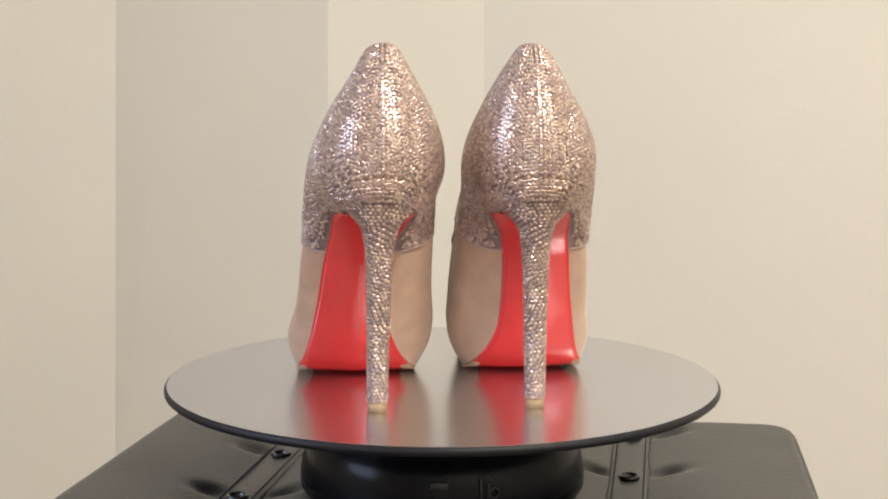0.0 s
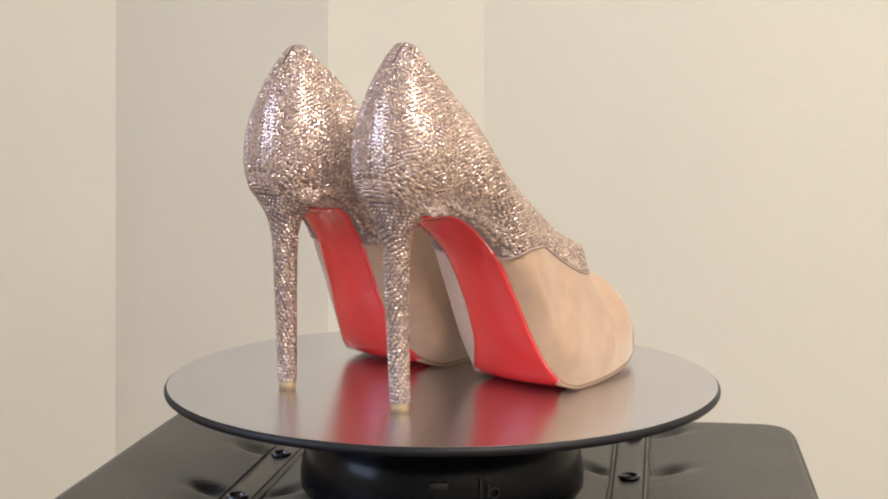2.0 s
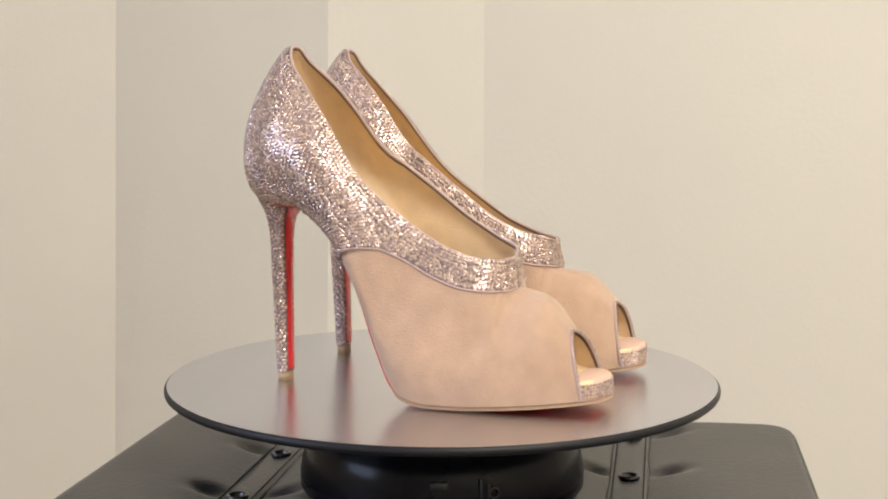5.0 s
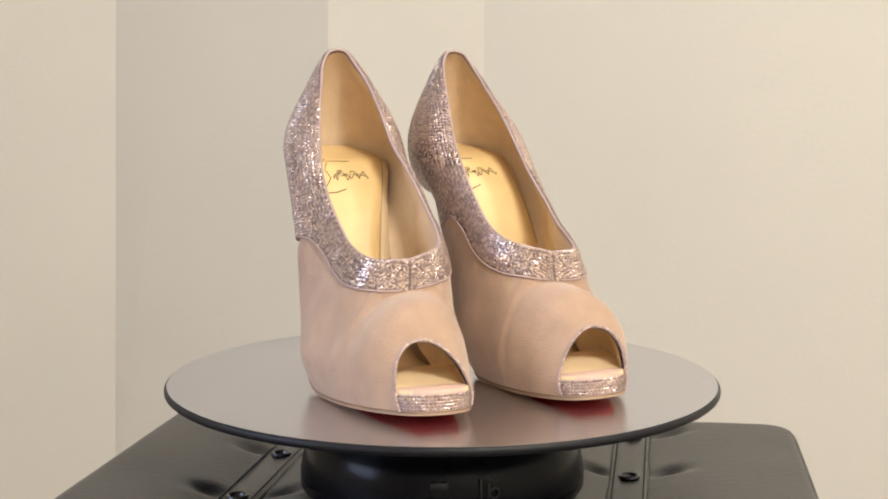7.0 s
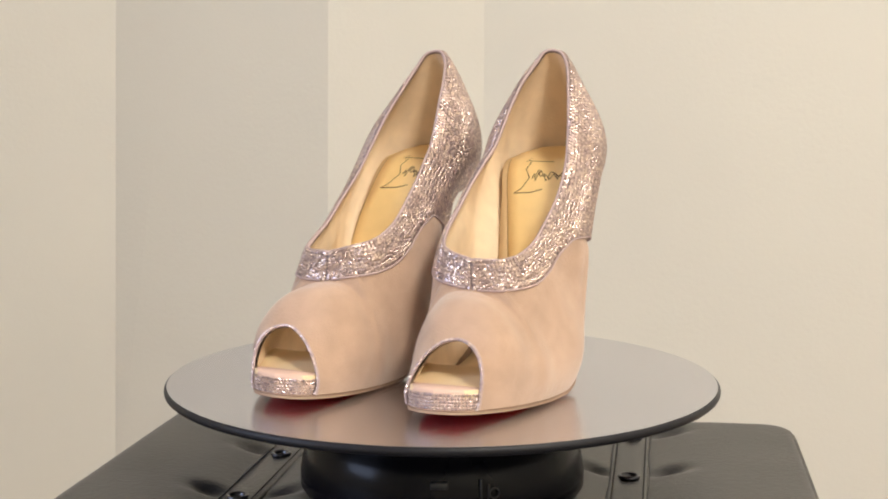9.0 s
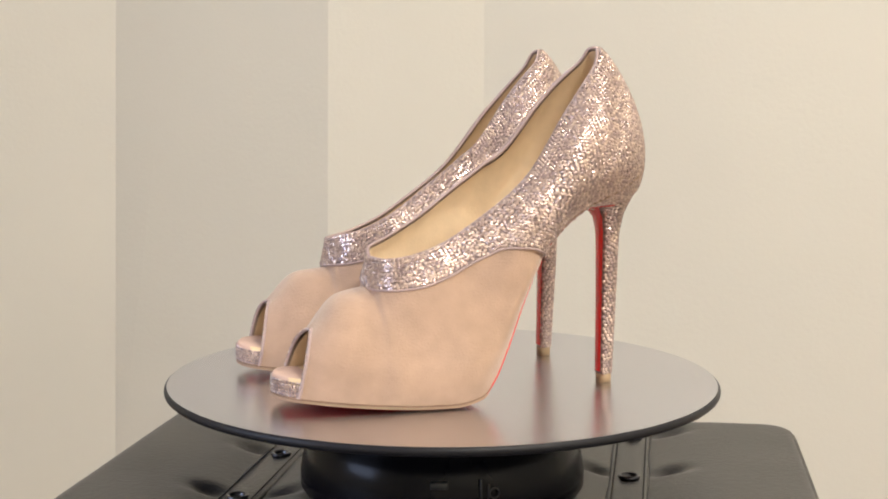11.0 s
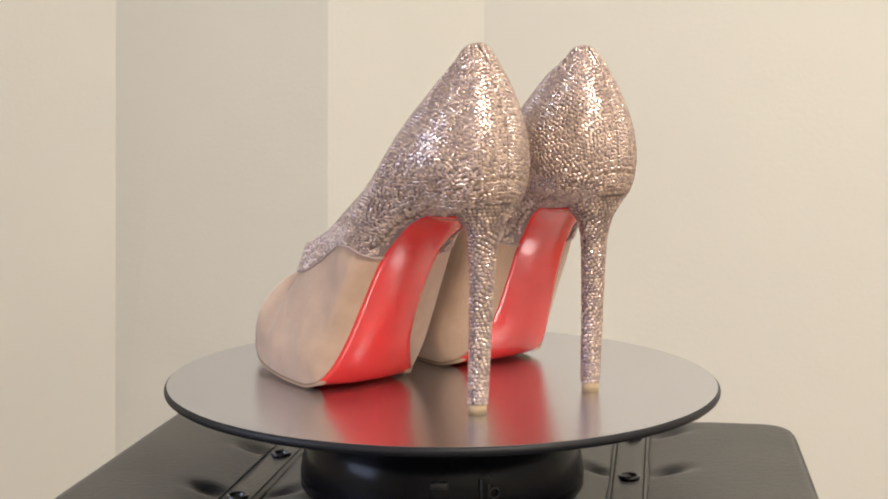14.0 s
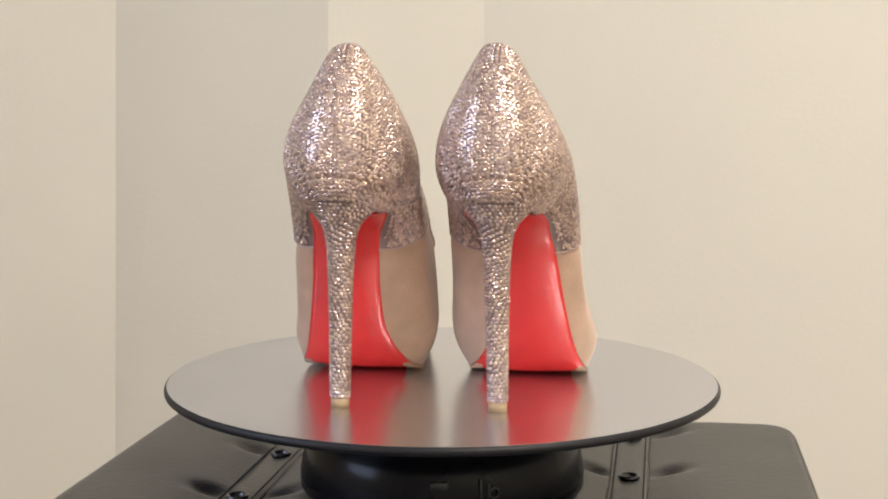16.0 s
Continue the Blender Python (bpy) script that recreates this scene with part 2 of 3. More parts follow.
# ---- the turntable ----
def build_turntable():
    table = new("turntable")
    tagged(table, "black motorised turntable with a brushed steel platter", "turntable")
    table.location = (0, 0, BOX_TOP)
    h = -BOX_TOP
    part("base", lathe([(0, 0), (0.076, 0), (0.0785, 0.004), (0.0785, 0.012), (0.077, 0.020), (0.0755, 0.030), (0.0735, 0.0325), (0.0725, 0.038), (0.071, 0.044), (0.066, 0.048), (0, 0.048)]), PLASTIC, table)
    part("spindle", lathe([(0, 0.046), (0.03, 0.046), (0.03, h - 0.008), (0, h - 0.008)], 48), PLASTIC, table)
    # moulded mark and switch on the base
    for x, w, z0, z1 in ((0.0195, 0.0012, 0.013, 0.025), (0.0235, 0.0012, 0.015, 0.022)):
        y = -math.sqrt(0.0778 ** 2 - x * x)
        part("moulded_mark", slab(bmesh.new(), x - w / 2, x + w / 2, y - 0.001, y + 0.003, z0, z1, 0.0003, 1), PRINT, table)
    ring = part("moulded_mark", lathe([(0.0022, 0), (0.0030, 0), (0.0030, 0.0008), (0.0022, 0.0008), (0.0022, 0)], 20), PRINT, table)
    ring.matrix_local = pose(0.0262, -0.0739, 0.0178, 90, 0, 19)
    part("switch", slab(bmesh.new(), -0.006, 0.003, -0.0795, -0.074, 0.0205, 0.0245, 0.0008, 2), PRINT, table, "small dark grey switch")
    platter = new("platter")
    platter.parent = table
    part("plate", lathe([(0, h), (0.1496, h), (0.1496, h - 0.003), (0, h - 0.004)], 160), STEEL, platter, "brushed steel plate", smooth=False)
    part("rim", lathe([(0.1494, h - 0.0001), (0.1500, h - 0.0003), (0.1507, h - 0.0010), (0.1511, h - 0.0022), (0.1509, h - 0.0036), (0.1498, h - 0.0046), (0.140, h - 0.0062), (0.03, h - 0.008)], 160), RUBBER, platter, "rounded black rubber rim")
    return platter


# ---- the shoes ----
SOLE_Z = spline((-0.016, 0.0985), (-0.006, 0.0965), (0.006, 0.0955), (0.015, 0.0955), (0.0235, 0.092), (0.033, 0.085), (0.044, 0.073), (0.056, 0.050),
                (0.067, 0.0255), (0.0765, 0.0093), (0.084, 0.003), (0.098, 0.0002), (0.115, 0.0004), (0.132, 0.0014), (0.155, 0.0031), (0.182, 0.0055))
SOLE_W = spline((-0.0155, 0.0), (-0.014, 0.008), (-0.009, 0.0135), (0.004, 0.0180), (0.022, 0.0202), (0.040, 0.0176), (0.054, 0.0182), (0.066, 0.0208), (0.076, 0.0268), (0.084, 0.0318),
                (0.092, 0.0330), (0.104, 0.0328), (0.118, 0.0318), (0.134, 0.0302), (0.150, 0.0270), (0.166, 0.0213), (0.175, 0.0160), (0.180, 0.009), (0.182, 0.0))
# stations of the upper, from the back seam (0) to the toe opening (12)
LOW_Y = spline((0, -0.0155), (1, -0.009), (2, 0.004), (3, 0.022), (4, 0.042), (5, 0.062), (6, 0.082), (7, 0.100), (8, 0.114), (9, 0.124), (10, 0.133), (11, 0.150), (12, 0.172))
TOP_X = spline((0, 0.0), (0.2, 0.0034), (0.5, 0.0063), (1, 0.0094), (2, 0.0132), (3, 0.0170), (4, 0.0218), (5, 0.0240), (6, 0.0240), (7, 0.0208), (8, 0.0128), (8.6, 0.0055), (9, 0.0), (12, 0.0))
TOP_Y = spline((0, 0.004), (1, 0.0085), (2, 0.018), (3, 0.031), (4, 0.053), (5, 0.078), (6, 0.099), (7, 0.117), (8, 0.1275), (9, 0.1305), (10, 0.1318), (11, 0.1475), (12, 0.162))
TOP_Z = spline((0, 0.1797), (0.2, 0.1790), (0.5, 0.1772), (1, 0.1718), (2, 0.1605), (3, 0.145), (4, 0.1155), (5, 0.0955), (6, 0.082), (7, 0.0752), (8, 0.0733), (9, 0.0728), (10, 0.058), (11, 0.0545), (12, 0.0385))
BULGE = spline((0, 0.0125), (1, 0.0130), (2, 0.0155), (3, 0.0150), (4, 0.0140), (5, 0.0136), (6, 0.0094), (7, 0.0060), (8, 0.0045), (9, 0.0046), (10, 0.0042), (12, 0.002))
ROUND = spline((0, 0.0), (5, 0.0), (7, 0.35), (8, 0.62), (9, 0.98), (10, 0.98), (11, 1.0), (12, 1.0))
DOME = spline((0, 0.0), (5, 0.0), (7, 0.35), (8, 0.48), (9, 0.50), (10, 0.93), (11, 1.0), (12, 1.0))
LOW_RISE = spline((0, 0.0055), (1, 0.0042), (2, 0.0014), (3, 0.0008), (3.6, 0.0010), (4.6, 0.0022), (12, 0.0025))
PEAK = spline((0, 1.0), (1, 0.92), (2, 0.95), (3, 0.95), (4, 0.85), (6, 0.55), (9, 0.5), (12, 0.8))
FULL = spline((0, 0.6), (1, 0.72), (2.5, 0.82), (5, 0.7), (8, 0.6), (12, 0.6))
SIDEWAYS = spline((0, 0.0), (1, 0.65), (2, 0.97), (3, 1.0), (12, 1.0))
# the seam where the covered heel block meets the quarter
HEEL_SEAM = spline((-0.03, 0.1190), (-0.026, 0.1184), (-0.020, 0.1160), (-0.010, 0.1110), (0.0, 0.1060), (0.010, 0.1012), (0.020, 0.0968), (0.030, 0.0915), (0.044, 0.0790))
BAND_Z = spline((0.043, 0.072), (0.0559, 0.0783), (0.069, 0.0797), (0.079, 0.076), (0.098, 0.066), (0.1127, 0.0605), (0.1318, 0.058))


def upper_point(s, v):
    yb = LOW_Y(s)
    xb, zb = SOLE_W(yb), SOLE_Z(yb) + LOW_RISE(s)
    a = v * math.pi / 2
    e = ROUND(s)
    x = TOP_X(s) + (xb - TOP_X(s)) * ((1 - e) * (1 - v) + e * math.cos(a))
    d = DOME(s)
    z = zb + (TOP_Z(s) - zb) * ((1 - d) * v + d * math.sin(a))
    y = yb + (TOP_Y(s) - yb) * v
    b = BULGE(s) * max(0.0, math.sin(math.pi * v ** PEAK(s))) ** FULL(s)
    side = SIDEWAYS(s)
    return np.array((x + b * side, y - b * math.sqrt(max(0, 1 - side * side)), z))


import functools


@functools.lru_cache(maxsize=None)
def band_start(s):
    """Where up the section the beaded band begins."""
    if s >= 9.98:
        return 1.0
    if LOW_Y(s) < 0.0435:
        return 0.0
    a, b = 0.0, 1.0
    for _ in range(24):
        m = (a + b) / 2
        p = upper_point(s, m)
        a, b = (m, b) if p[2] < BAND_Z(p[1]) else (a, m)
    return (a + b) / 2


def upper_normal(s, v):
    d = 1e-3
    du = upper_point(min(s + d, 12), v) - upper_point(max(s - d, 0), v)
    dv = upper_point(s, min(v + d, 1)) - upper_point(s, max(v - d, 0))
    n = np.cross(du, dv)
    if s < 0.002:
        n[0] = 0.0
    size = np.linalg.norm(n)
    n = n / size if size > 1e-12 else np.array((0, 0, 1.0))
    return n


COLUMNS = sorted({round(i / 10, 3) for i in range(121)} | {round(9 + i / 40, 3) for i in range(41)})


def sheet(columns, spans, steps, off=0.0, mirror=1):
    """Both halves of a strip of the upper between two heights of the section."""
    verts, faces = [], []
    for sign in (1, -1):
        base = len(verts)
        for s in columns:
            v0, v1 = spans(s)
            for k in range(steps + 1):
                v = v0 + (v1 - v0) * k / steps
                p = upper_point(s, v)
                if off:
                    deep = min(max((s - 4.2) / 0.8, 0), 1) * min(max((12 - s) / 0.6, 0), 1)
                    deep *= 1.0 if s > 9.6 else min(max((band_start(s) + 0.12 - v) / 0.15, 0), 1)
                    p = p + off * (1 + 1.6 * deep) * upper_normal(s, v)
                x = max(p[0], 0.0) if s < 0.01 or (v > 0.999 and s > 8.99) else p[0]
                verts.append((sign * x, p[1], p[2]))
        w = steps + 1
        for i in range(len(columns) - 1):
            for k in range(steps):
                q = (base + i * w + k, base + (i + 1) * w + k, base + (i + 1) * w + k + 1, base + i * w + k + 1)
                faces.append(q if sign > 0 else q[::-1])
    return verts, faces


def welded(data):
    bm = bmesh.new()
    vs = [bm.verts.new(p) for p in data[0]]
    for f in data[1]:
        q = list(dict.fromkeys(f))
        try:
            bm.faces.new([vs[i] for i in q])
        except ValueError:
            pass
    bmesh.ops.remove_doubles(bm, verts=bm.verts, dist=1e-5)
    bmesh.ops.dissolve_degenerate(bm, dist=1e-6, edges=bm.edges)
    return bm


def fair(bm, rounds):
    """Evens out a sheet's curvature without shrinking it; its border stays."""
    bm.verts.index_update()
    place = np.array([v.co for v in bm.verts])
    ends = np.array([[v.index for v in e.verts] for e in bm.edges])
    free = np.array([0.0 if v.is_boundary else 1.0 for v in bm.verts])[:, None]
    count = np.bincount(ends.ravel(), minlength=len(place))[:, None]
    for k in range(2 * rounds):
        total = np.zeros_like(place)
        np.add.at(total, ends[:, 0], place[ends[:, 1]])
        np.add.at(total, ends[:, 1], place[ends[:, 0]])
        place += (0.60, -0.615)[k % 2] * free * (total / count - place)
    for v, p in zip(bm.verts, place):
        v.co = p


HEEL = [  # height, rear, front, half width
    (0.0045, -0.0052, 0.0022, 0.0046), (0.03, -0.0064, 0.0020, 0.0049), (0.06, -0.0078, 0.0018, 0.0055), (0.078, -0.0084, 0.0018, 0.0063), (0.087, -0.0098, 0.0024, 0.0076),
    (0.092, -0.0110, 0.0042, 0.0095), (0.096, -0.0122, 0.0070, 0.0128), (0.100, -0.0138, 0.0110, 0.0168), (0.104, -0.0150, 0.0150, 0.0198), (0.110, -0.0105, 0.0140, 0.0170)]
HEEL_REAR, HEEL_FRONT, HEEL_HALF = (spline(*[(h[0], h[k]) for h in HEEL]) for k in (1, 2, 3))


def heel_point(a, z):
    rear, front, half = HEEL_REAR(z), HEEL_FRONT(z), HEEL_HALF(z)
    c, s = math.cos(a), math.sin(a)
    # rounded at the back, flatter at the breast
    y = (rear + front) / 2 + (front - rear) / 2 * (math.copysign(abs(s) ** (0.6 if s > 0 else 1.0), s))
    return np.array((half * math.copysign(abs(c) ** 0.85, c), y, z))


def heel_normal(a, z):
    d = 1e-3
    n = np.cross(heel_point(a + d, z) - heel_point(a - d, z), heel_point(a, z + d * 0.2) - heel_point(a, z - d * 0.2))
    return n / (np.linalg.norm(n) + 1e-12)


def crystals_mesh(spots, size, tilt=0.065):
    """Faceted flat-backed stones at (place, normal), each turned and tilted a little."""
    rng = np.random.default_rng(7)
    verts, faces = [], []
    for p, n in spots:
        n = n + rng.normal(0, tilt, 3)
        n /= np.linalg.norm(n)
        t = np.cross(n, (0.3, 0.5, 0.81))
        t /= np.linalg.norm(t)
        b = np.cross(n, t)
        r = size * 0.5 * rng.uniform(0.92, 1.06)
        turn = rng.uniform(0, math.tau)
        base = len(verts)
        for radius, up in ((1.0, -0.15), (1.0, 0.10), (0.60, 0.36)):
            for k in range(6):
                a = turn + k * math.tau / 6
                verts.append(tuple(p + r * radius * (math.cos(a) * t + math.sin(a) * b) + r * up * n))
        for ring in (0, 6):
            for k in range(6):
                j = (k + 1) % 6
                faces.append((base + ring + k, base + ring + j, base + ring + 6 + j, base + ring + 6 + k))
        faces.append(tuple(base + 12 + k for k in range(6)))
    return verts, faces


def pack(candidates, gap, taken=None):
    """Accepts candidate stones in order where none is nearer than gap."""
    cells = {} if taken is None else taken
    kept = []
    for p, n in candidates:
        key = tuple(int(math.floor(c / gap)) for c in p)
        close = False
        for i in (-1, 0, 1):
            for j in (-1, 0, 1):
                for k in (-1, 0, 1):
                    for q in cells.get((key[0] + i, key[1] + j, key[2] + k), ()):
                        if (q[0] - p[0]) ** 2 + (q[1] - p[1]) ** 2 + (q[2] - p[2]) ** 2 < gap * gap:
                            close = True
        if not close:
            cells.setdefault(key, []).append(p)
            kept.append((p, n))
    return kept


def stone_spots(gap):
    """Stones over the quarters and the band, in rows that follow the topline, and round the heel."""
    rng = np.random.default_rng(3)
    cells = {}
    cand = []
    rows = 90
    columns = np.arange(0.0, 10.0, 0.0125)
    lengths = {}
    for s in columns:
        v0 = band_start(s)
        lengths[s] = (v0, np.linalg.norm(upper_point(s, 1) - upper_point(s, 0)) + 1e-6)
    for r in range(rows):
        down = 0.0012 + r * gap * 0.87
        run, last, count = gap * (0.5 if r % 2 else 0.0), None, 0
        for s in columns:
            v0, size = lengths[s]
            v = 1 - down / size
            if v < v0 + 0.0009 / size or (TOP_X(s) < 0.0006 and s > 5 and v > 0.99):
                last = None
                continue
            p = upper_point(s, v)
            run += np.linalg.norm(p - last) if last is not None else 0.0
            last = p
            if run < gap * count:
                continue
            count = int(run / gap) + 1
            v = min(max(v + rng.uniform(-0.10, 0.10) * gap / size, v0 + 0.0006 / size), 0.995)
            p, n = upper_point(s, v), upper_normal(s, v)
            if p[1] < 0.05 and abs(p[2] - HEEL_SEAM(p[1])) < 0.0005:
                continue
            p = p + n * 0.0004
            for sign in (1, -1):
                f = np.array((sign, 1, 1))
                cand.append((p * f, n * f))
    spots = pack(cand, gap * 0.80, cells)
    # single stones in the holes that the rows leave
    cand = []
    for s in columns[::4]:
        v0, size = lengths[s]
        low = v0 + 0.0008 / size
        for k in range(int((0.99 - low) * size / 0.0005)):
            v = 0.99 - k * 0.0005 / size
            p = upper_point(s, v)
            if (p[1] < 0.05 and abs(p[2] - HEEL_SEAM(p[1])) < 0.0006) or (TOP_X(s) < 0.0006 and s > 5 and v > 0.985):
                continue
            n = upper_normal(s, v)
            for sign in (1, -1):
                f = np.array((sign, 1, 1))
                cand.append(((p + n * 0.0003) * f, n * f))
    spots += pack(cand, gap * 0.84, cells)
    # heel
    cand = []
    z = 0.0055
    while z < 0.104:
        for k in range(150):
            a = math.tau * k / 150
            p, n = heel_point(a, z), heel_normal(a, z)
            if n[1] > 0.55 and abs(p[0]) < HEEL_HALF(z) * 0.8 and z < 0.094:
                continue
            if n[2] < -0.8:
                continue
            cand.append((p + n * 0.0003, n))
        z += gap * 0.87 * 0.5
    spots += pack(cand, gap * 0.93, cells)
    return spots


def toe_outline(shrink, n=40, y0=0.150):
    """The front of the sole's plan, from one side round the toe to the other."""
    pts = []
    for i in range(n + 1):
        y = y0 + (0.182 - y0) * math.sin(i / n * math.pi / 2)
        pts.append((SOLE_W(y) * (1 - shrink), y - (shrink * 0.01)))
    return pts + [(-x, y) for x, y in pts[-2::-1]]


def strip_solid(width, under, over, y0, y1, rows=64, across=12, crown=None, aside=None):
    """A slab that follows the sole's curve: half width, lower and upper height over y."""
    bm = bmesh.new()
    grid = []
    for j in range(rows + 1):
        y = y0 + (y1 - y0) * (0.5 - 0.5 * math.cos(math.pi * j / rows))
        w, c = max(width(y), 1e-4), aside(y) if aside else 0.0
        low = [bm.verts.new((c + w * (-1 + 2 * i / across), y, under(y) - (crown(y) if crown else 0.0) * (1 - (-1 + 2 * i / across) ** 2))) for i in range(across + 1)]
        high = [bm.verts.new((c + w * (-1 + 2 * i / across), y, over(y))) for i in range(across + 1)]
        grid.append(low + high[::-1])
    m = len(grid[0])
    for a, b in zip(grid, grid[1:]):
        for i in range(m):
            bm.faces.new((a[i], a[(i + 1) % m], b[(i + 1) % m], b[i]))
    bm.faces.new(grid[0])
    bm.faces.new(grid[-1][::-1])
    return bm


def build_shoe(mirror, label):
    """One shoe, its heel tip at the origin, its toe along y. mirror: -1 for the left one."""
    shoe = new("high_heel_shoe")
    tagged(shoe, label, "shoe", "pair of shoes")
    # the ball swells to the outer side, the instep and collar lean to the inner side
    waist = spline((0.015, 0.0), (0.042, 0.0052), (0.054, 0.0070), (0.066, 0.0080), (0.076, 0.0058), (0.090, 0.0024), (0.12, 0.0016), (0.165, 0.0))

    def bend(ob):
        for v in ob.data.vertices:
            y = v.co.y
            z = v.co.z
            high = min(max((z - SOLE_Z(y) - 0.02) / 0.045, 0), 1) * math.exp(-((y - 0.105) / 0.045) ** 2)
            inner_side = min(max(-v.co.x / 0.014, 0), 1) * min(max((z - SOLE_Z(y) - 0.02) / 0.045, 0), 1)
            outer_side = min(max(v.co.x / 0.014, 0), 1) * min(max((z - SOLE_Z(y) - 0.02) / 0.045, 0), 1)
            v.co.z = z + (0.0095 * inner_side - 0.0018 * outer_side) * math.exp(-((y - 0.068) / 0.058) ** 2)
            mouth_lean = min(max((y - 0.138) / 0.022, 0), 1) * min(max((z - SOLE_Z(y) - 0.010) / 0.022, 0), 1)
            low = 1 - min(max((z - SOLE_Z(y)) / 0.03, 0), 1)
            v.co.x = (v.co.x - 0.0046 * high + low * waist(y) + 0.0031 * math.sin(math.pi * min(max((y - 0.02) / 0.16, 0), 1)) + 0.0042 * mouth_lean) * mirror
        if mirror < 0:
            ob.data.flip_normals()
        return ob

    vamp_cols = [s for s in COLUMNS if LOW_Y(s) >= 0.043 and abs(s * 10 - round(s * 10)) < 0.01]
    quarter_cols = [s for s in COLUMNS if s <= 10.0]
    bm = welded(sheet(vamp_cols, lambda s: (0.0, band_start(s)), 14))
    fair(bm, 180)
    bend(part("vamp", bm, SUEDE, shoe, "smooth nude suede vamp"))
    quarter = bend(part("quarter", welded(sheet(quarter_cols, lambda s: (band_start(s), 1.0), 14)), BACKING, shoe, "quarter and collar set with crystals"))
    lining = bend(part("lining", welded(sheet(COLUMNS, lambda s: (0.05, 1.0), 20, -0.0021)), LINING, shoe, "tan leather lining"))
    # binding along the topline
    def tube(points, radius, sides=8, closed=False):
        bm = bmesh.new()
        rings = []
        n = len(points)
        for i, p in enumerate(points):
            a = points[i - 1] if i or closed else p
            c = points[(i + 1) % n] if i < n - 1 or closed else p
            t = np.array(c) - np.array(a)
            t /= np.linalg.norm(t) + 1e-12
            u = np.cross(t, (0.2, 0.1, 0.97))
            u /= np.linalg.norm(u)
            w = np.cross(t, u)
            rings.append([bm.verts.new(np.array(p) + radius * (math.cos(math.tau * k / sides) * u + math.sin(math.tau * k / sides) * w)) for k in range(sides)])
        pairs = list(zip(rings, rings[1:] + ([rings[0]] if closed else [])))[: n if closed else n - 1]
        for a, b in pairs:
            for k in range(sides):
                bm.faces.new((a[k], a[(k + 1) % sides], b[(k + 1) % sides], b[k]))
        return bm

    half = [upper_point(s, 1) - 0.0008 * upper_normal(s, 0.98) for s in np.arange(0, 9.01, 0.1)]
    half[0][0] = 0.0
    half[-1][0] = 0.0
    ring = [tuple(p) for p in half] + [(-p[0], p[1], p[2]) for p in half[-2:0:-1]]
    bend(part("topline_binding", tube(ring, 0.0009, closed=True), BINDING, shoe, "narrow blush topline binding"))
    low = []
    for s in np.arange(4.1, 10.0, 0.05):
        v = band_start(s)
        low.append(upper_point(s, v) + 0.0004 * upper_normal(s, min(v, 0.98)))
    for sign in (1, -1):
        bend(part("band_seam", tube([(sign * p[0], p[1], p[2]) for p in low], 0.0006, 6), BINDING, quarter))
    line = []
    for s in np.arange(0, 4.0, 0.05):
        a, b = 0.0, 0.7
        for _ in range(22):
            m = (a + b) / 2
            p = upper_point(s, m)
            a, b = (m, b) if p[2] < HEEL_SEAM(p[1]) else (a, m)
        if a > 0.01:
            line.append(upper_point(s, a) + 0.0002 * upper_normal(s, a))
    line = [(-p[0], p[1], p[2]) for p in line[:0:-1]] + [tuple(p) for p in line]
    bend(part("heel_seam", tube(line, 0.0004, 6), EDGE, quarter, "dark seam round the top of the heel"))
    mouth = [upper_point(12, v) for v in np.linspace(0, 1, 16)]
    mouth = [tuple(p) for p in mouth] + [(-p[0], p[1], p[2]) for p in mouth[-2::-1]]
    bend(part("toe_binding", tube(mouth, 0.0009), BINDING, shoe))
    # stones
    gap = 0.0021
    spots = list(STONES)
    bend(tagged(part("beadwork", crystals_mesh(spots, gap), CRYSTAL, quarter, "champagne crystals in close rows", smooth=False), kind="stuff"))
    rim = []
    dense = [np.array(p) for p in mouth]
    for a, b in zip(dense, dense[1:]):
        for k in range(4):
            rim.append((a + (b - a) * k / 4 + np.array((0, 0.0009, 0.0003)), np.array((0, 1, 0.35))))
    bend(tagged(part("toe_beading", crystals_mesh(pack(rim, 0.0019), 0.0016), CRYSTAL, shoe, "single row of crystals round the open toe", smooth=False), kind="stuff"))
    # heel
    bm = bmesh.new()
    rings = []
    for i in range(49):
        z = 0.0045 + (0.110 - 0.0045) * i / 48
        rings.append([bm.verts.new(heel_point(math.tau * k / 40, z)) for k in range(40)])
    for a, b in zip(rings, rings[1:]):
        for k in range(40):
            bm.faces.new((a[k], a[(k + 1) % 40], b[(k + 1) % 40], b[k]))
    bm.faces.new(rings[0])
    bm.faces.new(rings[-1])
    heel = bend(part("heel", bm, BACKING, shoe, "slim stiletto heel set with crystals"))
    bm = bmesh.new()
    rings = []
    for i in range(15):
        z = 0.006 + (0.0955 - 0.006) * i / 14
        w, y = HEEL_HALF(z) * 0.74, HEEL_FRONT(z) + 0.0004
        rings.append([bm.verts.new((w * q, y - 0.0005 * abs(q) ** 3, z)) for q in np.linspace(-1, 1, 7)])
    for a, b in zip(rings, rings[1:]):
        for k in range(6):
            bm.faces.new((a[k], a[k + 1], b[k + 1], b[k]))
    bend(part("heel_breast", bm, RED, heel, "red lacquered heel breast"))
    bm = bmesh.new()
    rings = [[bm.verts.new(Vector(heel_point(math.tau * k / 32, 0.006)) * 1.0 + Vector((0, 0, z - 0.006))) for k in range(32)] for z in (0.0, 0.0048)]
    for k in range(32):
        bm.faces.new((rings[0][k], rings[0][(k + 1) % 32], rings[1][(k + 1) % 32], rings[1][k]))
    bm.faces.new(rings[0])
    bm.faces.new(rings[1])
